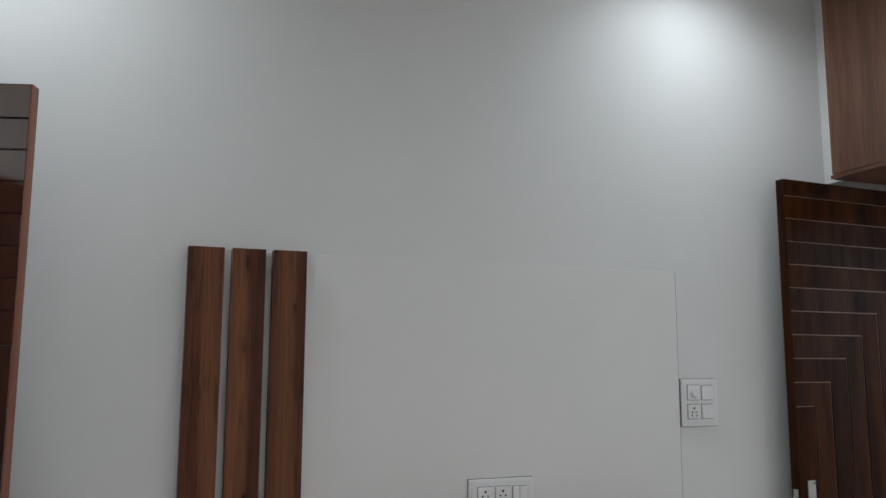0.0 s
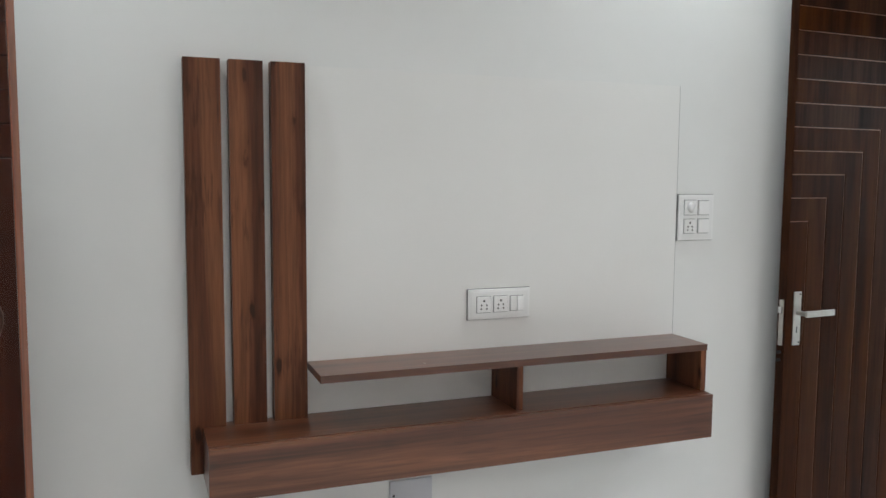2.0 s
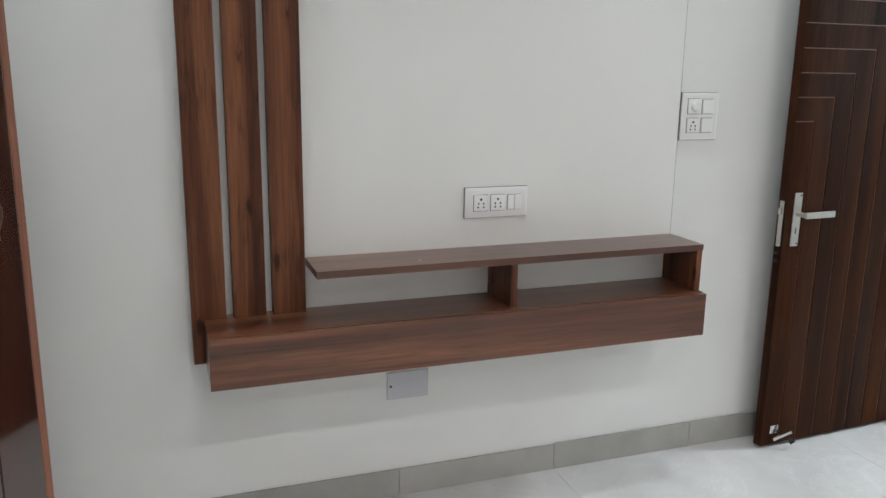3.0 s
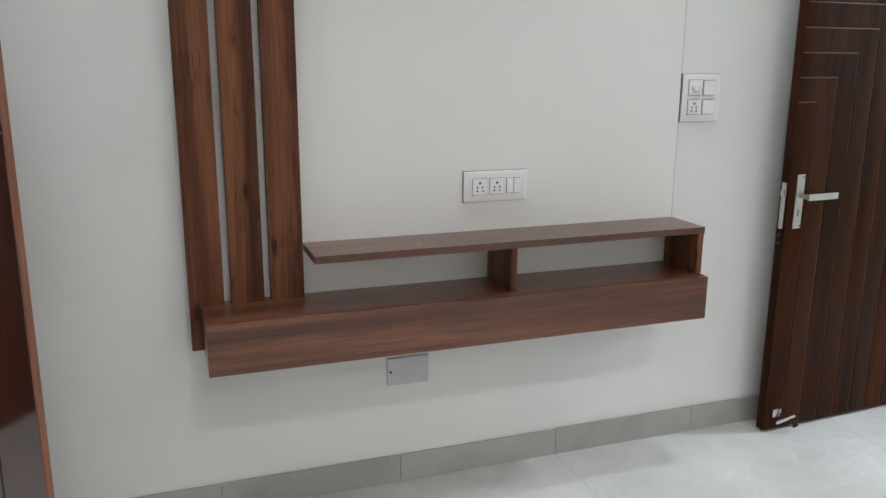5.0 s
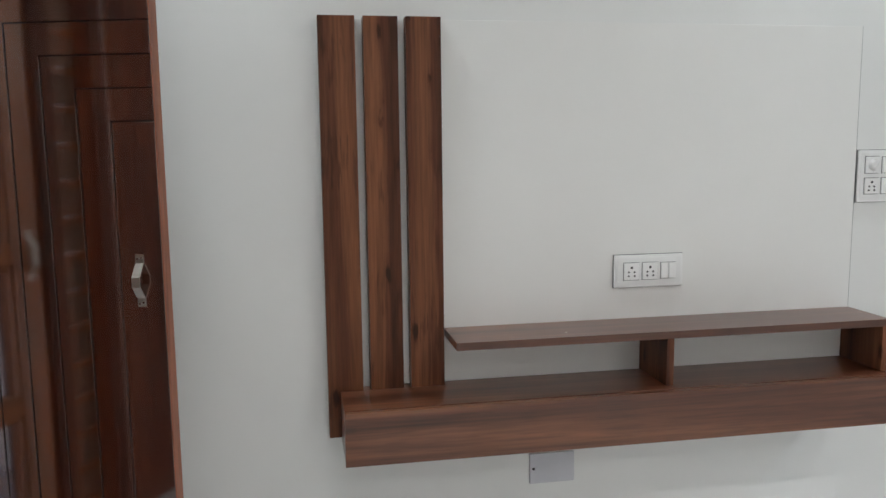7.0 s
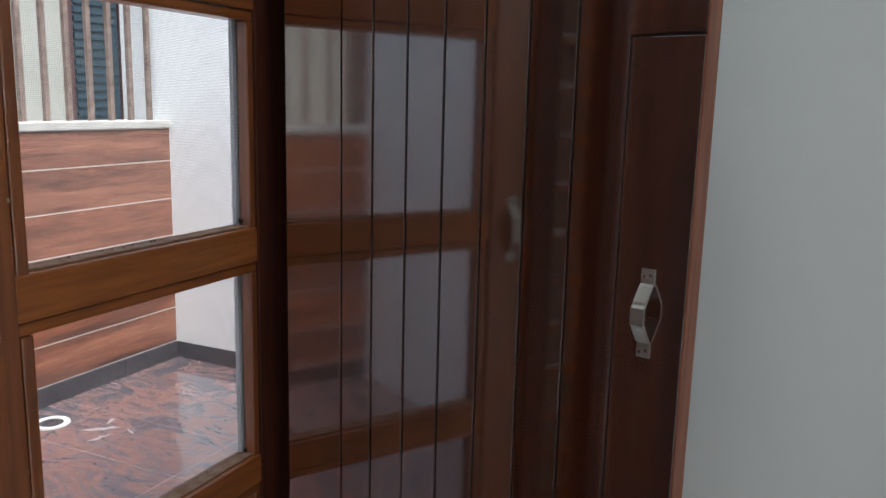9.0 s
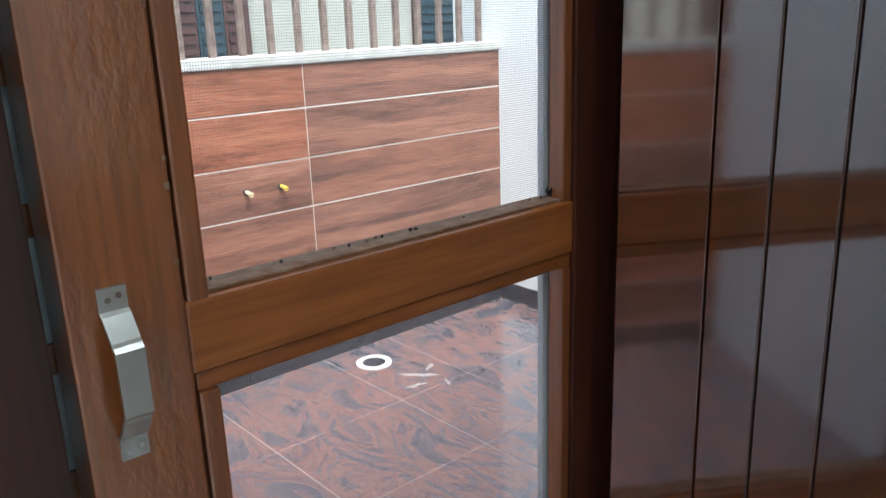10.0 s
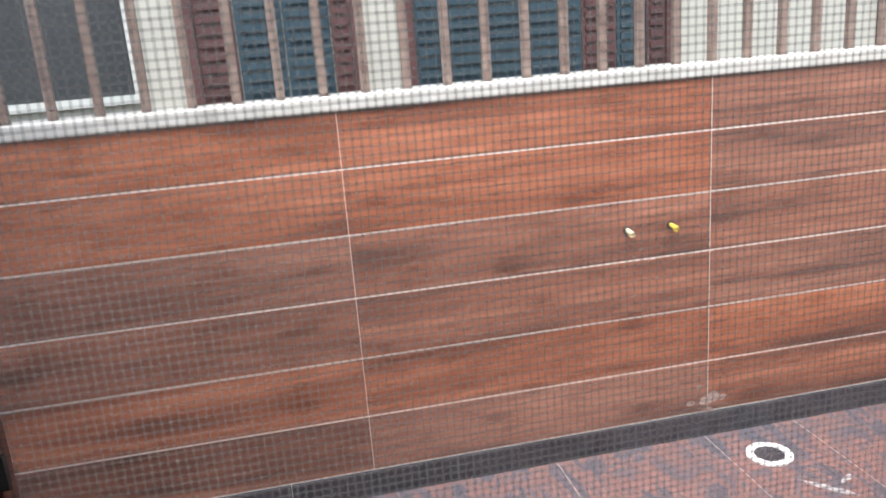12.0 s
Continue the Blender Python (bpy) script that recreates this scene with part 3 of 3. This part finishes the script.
for (_, z0), (z1, _) in zip(RAILS, RAILS[1:]):
    # dark filler painting the shade between stile and bead
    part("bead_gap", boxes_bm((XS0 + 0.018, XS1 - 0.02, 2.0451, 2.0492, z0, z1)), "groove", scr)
    # added dark strip that hides the daylit side of the stile
    part("outer_bead", boxes_bm((XS0 + 0.002, XS0 + 0.0155, 2.0452, 2.072, z0, z1), bevel=0.002), "shutter_shade_wood", scr, "added dark strip covering the bright side of the stile")
    part("glazing_bead", boxes_bm((XS0 + 0.018, XS1 - 0.004, 2.0493, 2.072, z0 - 0.004, z1), bevel=0.0035), "teak_v", scr)
    part("glazing_bead", boxes_bm((XS0 + 0.019, XS1 - 0.007, 2.602, 2.6183, z0, z1), bevel=0.003), "teak_v", scr)
    part("mesh_strip", boxes_bm((XS0 + 0.002, XS0 + 0.012, 2.598, 2.6183, z0, z1), bevel=0.001), "cover", scr, "grey strip beside the far edge of the mesh")
    part("ledge_strip", boxes_bm((XS0 + 0.002, XS1 - 0.014, 2.072, 2.61, z0, z0 + 0.004), bevel=0.001), "ledge", scr, "dusty ledge below the mesh")
    bm = bmesh.new()
    xm, pitch, w = XS0 + 0.016, 0.0029, 0.00055
    y = 2.063
    while y < 2.61:
        bm.faces.new([bm.verts.new(p) for p in ((xm, y - w, z0), (xm, y + w, z0), (xm, y + w, z1), (xm, y - w, z1))])
        y += pitch
    z = z0 + 0.002
    while z < z1:
        bm.faces.new([bm.verts.new(p) for p in ((xm + 0.0004, 2.062, z - w), (xm + 0.0004, 2.61, z - w), (xm + 0.0004, 2.61, z + w), (xm + 0.0004, 2.062, z + w))])
        z += pitch
    part("wire_mesh", bm, "wire", scr, "grey woven fly screen wire")
    # dark frayed ends of the mesh along the ledge and the stile
    rnd = random.Random(int(z0 * 1000))
    bm = bmesh.new()
    for i in range(16):
        yy = 2.07 + 0.53 * (rnd.random() if i % 3 else 0.35 + 0.2 * rnd.random())
        sz = 0.0008 + 0.0016 * rnd.random()
        bmesh.ops.create_cube(bm, size=1, matrix=Matrix.Translation((XS0 + 0.018, yy, z0 + 0.005 + 0.003 * rnd.random())) @ Matrix.Diagonal((0.002, sz, 0.002 + sz, 1)))
    for i in range(9):
        zz = z0 + (z1 - z0) * rnd.random()
        bmesh.ops.create_cube(bm, size=1, matrix=Matrix.Translation((XS0 + 0.019, 2.0735, zz)) @ Matrix.Diagonal((0.003, 0.003 + 0.003 * rnd.random(), 0.004 + 0.011 * rnd.random(), 1)))
    for i in range(10):
        sz = 0.001 + 0.002 * rnd.random()
        bmesh.ops.create_cube(bm, size=1, matrix=Matrix.Translation((XS0 + 0.02 + 0.006 * rnd.random(), 2.594 + 0.012 * rnd.random(), z0 + 0.005 + 0.012 * rnd.random())) @ Matrix.Rotation(rnd.random() * 3, 4, "X") @ Matrix.Diagonal((0.002, 0.0012, 0.004 + 2 * sz, 1)))
    part("frayed_wire", bm, "black", scr, "dark frayed mesh ends and old tacks")
rnd = random.Random(11)
for i in range(12):
    zz, sz = 0.55 + 1.3 * rnd.random(), 0.0015 + 0.002 * rnd.random()
    part("chipped_putty", boxes_bm((XS1 - 0.002, XS1 + 0.0006, 2.0425 - sz, 2.0446, zz, zz + 2.5 * sz), bevel=0.0003), "ledge", scr, "pale chip in the varnish")
pull_handle(scr, pose(XS1, 1.979, 1.049, 0, 0, 90), 0.168, 0.026)

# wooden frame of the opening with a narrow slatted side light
# dark wood puts the frame's deep shade into its colour
wf = structure("balcony_door_frame", boxes_bm((-1.34, -1.2, 2.718, 2.8, 0, 2.17), (-1.34, -1.2, 1.62, 2.718, 2.102, 2.17), (-1.34, -1.2, 1.62, 1.68, 0, 2.102), (-1.34, -1.215, 1.84, 1.92, 0, 2.102), bevel=0.003), "shutter_shade_wood", "varnished wooden frame round the balcony opening, coloured dark for its shade", "door frame")
sl = structure("side_window", boxes_bm((-1.3, -1.27, 1.68, 1.84, 0.012, 0.1), (-1.3, -1.27, 1.68, 1.84, 2.0, 2.1), bevel=0.002), "teak_v", "narrow slatted side window beside the screen door", "window")
z = 0.1
while z < 2.0:
    part("slat", boxes_bm((-1.292, -1.28, 1.682, 1.838, z + 0.002, min(z + 0.105, 1.998)), bevel=0.001), "slat", sl)
    part("slat_rail", boxes_bm((-1.3, -1.27, 1.682, 1.838, min(z + 0.106, 1.998), min(z + 0.13, 1.999)), bevel=0.001), "teak_v", sl)
    z += 0.132
part("meeting_strip", boxes_bm((-1.292, -1.284, 1.9205, 2.0, 0.02, 2.1), bevel=0.001), "frost", sl, "pale strip behind the gap of the door")
z = 0.12
while z < 2.05:
    part("cleat", boxes_bm((-1.2838, -1.278, 1.921, 1.999, z, z + 0.03), bevel=0.001), "teak_v", sl)
    z += 0.132
fl = structure("side_shutter", boxes_bm((XL, XL + 0.012, 0.78, 1.615, 0.0, 2.12), bevel=0.002), "teak_v", "dark varnished wooden shutter beside the balcony opening", "shutter")
for i in range(9):
    part("board", boxes_bm((XL + 0.012, XL + 0.02, 0.785 + 0.092 * i, 0.873 + 0.092 * i, 0.004, 2.116), bevel=0.0015), "shutter_shade_wood", fl)
structure("threshold", boxes_bm((XLO, XL - 0.001, 1.62, 2.8, ZB, 0.011), bevel=0.003), "granite_skirting", "dark granite door threshold", "threshold")

# ---- balcony ----
structure("balcony_wall_end", boxes_bm((XP - 0.35, XLO, YE, YE + 0.2, -3.5, CEIL)), "plaster", "white plastered end wall of the balcony", "wall")
structure("balcony_wall_far", boxes_bm((XP - 0.006, XLO, 0.97, 1.17, -3.5, CEIL)), "plaster", "white plastered end wall of the balcony", "wall")
par = structure("parapet", boxes_bm((XP - 0.15, XP - 0.0018, 0.95, YE, -3.5, 1.182)), "grout", "balcony parapet clad in reddish wood-look tiles", "parapet")
structure("coping", boxes_bm((XP - 0.17, XP + 0.012, 0.95, YE - 0.001, 1.1825, 1.226), bevel=0.006), "coping", "weathered white coping on the parapet", "coping")
balc = structure("balcony_floor", boxes_bm((XP - 0.005, XLO, 1.15, YE, ZB - 0.15, ZB - 0.001)), "floor_grout", "polished red and black granite balcony floor", "floor")

# vertical grille of flat bars above the coping
gr = thing("balcony_grille", pose(0, 0, 0), "weathered brown metal grille of flat bars above the parapet", "railing")
y = 4.79
bar_mesh = None
while y > 1.1:
    if bar_mesh is None:
        ob = part("bar", boxes_bm((-0.012, 0.012, -0.014, 0.014, 0, 1.5), bevel=0.002), "bar", gr, m=pose(XP - 0.07, y, 1.222))
        bar_mesh = ob.data
    else:
        ob = new("bar", bar_mesh)
        ob.parent, ob.matrix_basis = gr, pose(XP - 0.07, y, 1.222)
    y -= 0.1367
part("top_rail", boxes_bm((XP - 0.09, XP - 0.05, 0.96, YE - 0.002, 2.722, 2.752), bevel=0.003), "bar", gr)

# capped water pipes in the parapet, and the floor drain
for y, mat, txt in ((3.337, "ivory", "ivory"), (3.505, "yellow", "yellow")):
    p = thing("pipe_plug", pose(XP, y, 0.667), "capped %s water pipe stub in the tiled parapet" % txt, "pipe", "pipe stubs")
    # dark disc standing in for the ragged hole round the stub
    part("cement_patch", tube_bm(0.016, 0.004, pose(0.002, 0, 0, 0, 90), 7), "granite_skirting", p)
    part("stub", tube_bm(0.008, 0.04, pose(0.02, 0, 0, 0, 100), 16, 0.009), mat, p)
    part("cap", tube_bm(0.0115, 0.014, pose(0.042, 0, -0.004, 0, 100), 8, bevel=0.002), mat, p)
dr = thing("floor_drain", pose(-3.378, 3.793, ZB), "round floor drain with white cement ring", "drain")
part("cement_ring", ring_bm(0.055, 0.083, 0.006), "ring", dr)
part("grate", tube_bm(0.055, 0.003), "granite_skirting", dr, m=pose(0, 0, 0.002))


def stain(x, y, r, seed):
    """A thin dried cement stain with a ragged outline."""
    rnd = random.Random(seed)
    sp = thing("cement_stain", pose(x, y, ZB, 0, 0, seed * 40), "thin dried white cement stain on the granite floor", "stain", "cement stains")
    bm = bmesh.new()
    k = 18
    ring = [bm.verts.new((r * (0.5 + rnd.random()) * math.cos(6.283 * i / k) * 1.6, r * (0.35 + 0.9 * rnd.random()) * math.sin(6.283 * i / k) * 0.5, 0.0005)) for i in range(k)]
    mid = bm.verts.new((0, 0, 0.0012))
    for i in range(k):
        bm.faces.new((mid, ring[i], ring[(i + 1) % k]))
    part("dried_cement", bm, "stain", sp)


for i, (x, y, r) in enumerate(((-3.12, 3.86, 0.05), (-3.05, 3.78, 0.03), (-3.16, 3.95, 0.025), (-2.98, 3.9, 0.02))):
    stain(x, y, r, i + 1)

smudge = thing("cement_smudge", pose(XP, 3.64, 0.0), "pale dried cement smudge low on the tiled parapet", "stain", "cement stains")
rnd = random.Random(5)
for i in range(8):
    w, h = 0.008 + 0.022 * rnd.random(), 0.006 + 0.02 * rnd.random()
    part("dried_cement", tube_bm(1.0, 1.0, pose(0.0006, rnd.gauss(0, 0.04), rnd.gauss(-0.045, 0.025), 0, 90) @ Matrix.Diagonal((h, w, 0.001 + 0.0001 * i, 1)), 9), "smudge", smudge)

# ---- building across the street ----
XF = -7.0
house = thing("apartment_building", pose(XF, 0, -3.5), "cream apartment building with blue and maroon shuttered windows", "building")
part("wall", boxes_bm((-6, 0, -9, 14, 0, 12)), "cream", house)
part("roof", boxes_bm((-6.3, 0.3, -9.3, 14.3, 12, 12.25), bevel=0.02), "coping", house)


def shutter(y0, y1, z0, z1, kinds):
    """A window of louvred leaves; kinds: material and share of the width."""
    wdw = part("window", boxes_bm((0, 0.05, y0 - 0.06, y1 + 0.06, z0 - 0.06, z0), (0, 0.05, y0 - 0.06, y1 + 0.06, z1, z1 + 0.06), (0, 0.05, y0 - 0.06, y0, z0, z1), (0, 0.05, y1, y1 + 0.06, z0, z1)), "maroon", house, "maroon framed louvred window")
    total, y = sum(k[1] for k in kinds), y0
    for mat, share in kinds:
        w = (y1 - y0) * share / total
        part("leaf", boxes_bm((0.0, 0.02, y + 0.004, y + w - 0.004, z0, z1)), mat, wdw)
        specs, z = [], z0 + 0.02
        while z < z1 - 0.06:
            specs.append((0.02, 0.04, y + 0.03, y + w - 0.03, z, z + 0.05))
            z += 0.085
        part("louvre", boxes_bm(*specs), mat, wdw)
        y += w
    return wdw


for zb in (0.55, 4.35, 8.0):
    shutter(3.22, 5.2, zb, zb + 2.1, [("blue", 3.2), ("maroon", 0.7), ("blue", 0.6), ("maroon", 0.4)])
    shutter(1.69, 2.77, zb, zb + 2.1, [("maroon", 0.75), ("blue", 0.9), ("blue", 0.9), ("maroon", 0.4)])
    shutter(7.15, 7.75, zb + 0.1, zb + 1.9, [("blue", 1)])
    shutter(8.6, 9.6, zb, zb + 2.1, [("blue", 1), ("maroon", 1)])
    shutter(-1.6, -0.4, zb, zb + 2.1, [("blue", 1), ("maroon", 1)])
    wd = part("window", boxes_bm((0, 0.04, 0.3, 1.3, zb + 0.2, zb + 0.26), (0, 0.04, 0.3, 1.3, zb + 1.5, zb + 1.56), (0, 0.04, 0.3, 0.36, zb + 0.26, zb + 1.5), (0, 0.04, 1.24, 1.3, zb + 0.26, zb + 1.5), (0, 0.04, 0.36, 1.24, zb + 1.05, zb + 1.11)), "pale", house, "pale framed dark window")
    for z0, z1 in ((zb + 0.26, zb + 1.05), (zb + 1.11, zb + 1.5)):
        part("pane", boxes_bm((0.0, 0.012, 0.36, 1.24, z0, z1)), "dark_pane", wd)

# ---- tiles last ----
zl = [-0.097, 0.113, 0.333, 0.553, 0.773, 0.994, 1.183]
yl = [1.171, 2.356, 3.661, YE]
for i in range(6):
    for j in range(3):
        part("wall_tile", boxes_bm((XP - 0.0018, XP, yl[j] + (0.0008, 0.0012, 0.002)[j], yl[j + 1] - (0.0012, 0.002, 0.003)[j], zl[i] + 0.0035, zl[i + 1] - 0.0035), bevel=0.0004), "plank", par)
ys = [4.868, 4.45, 3.86, 3.26, 2.66, 2.06, 1.46, 1.172]
for a, b2 in zip(ys[1:], ys):
    part("skirting_stone", boxes_bm((XP - 0.004, XP + 0.01, a + 0.001, b2 - 0.001, ZB, -0.1), bevel=0.001), "granite_skirting", par)
for a, b2 in ((XP + 0.011, -2.97), (-2.969, -2.36), (-2.359, XLO)):
    part("skirting_stone", boxes_bm((a, b2, YE - 0.01, YE - 0.0005, ZB, -0.1), bevel=0.001), "granite_skirting", balc)
xs = [XP, -2.985, -2.475, -1.94, XLO]
ys = [1.17, 1.83, 2.43, 3.04, 3.645, 4.03, YE]
for i in range(len(xs) - 1):
    for j in range(len(ys) - 1):
        part("floor_stone", boxes_bm((xs[i] + 0.002, xs[i + 1] - 0.002, ys[j] + 0.002, ys[j + 1] - 0.002, ZB - 0.001, ZB), bevel=0.0003), "granite", balc)
x = 0.737 - 0.592 * 5
while x < XR:
    y = YW
    while y > YB:
        a, b2, c1, c3 = max(x, XL), min(x + 1.184, XR), max(y - 1.2, YB), y
        if b2 - a > 0.02 and c3 - c1 > 0.02:
            part("floor_tile", boxes_bm((a + 0.001, b2 - 0.001, c1 + 0.001, c3 - 0.001, -0.0015, 0.0), bevel=0.0004), "tile", floor)
        y -= 1.2
    x += 1.184
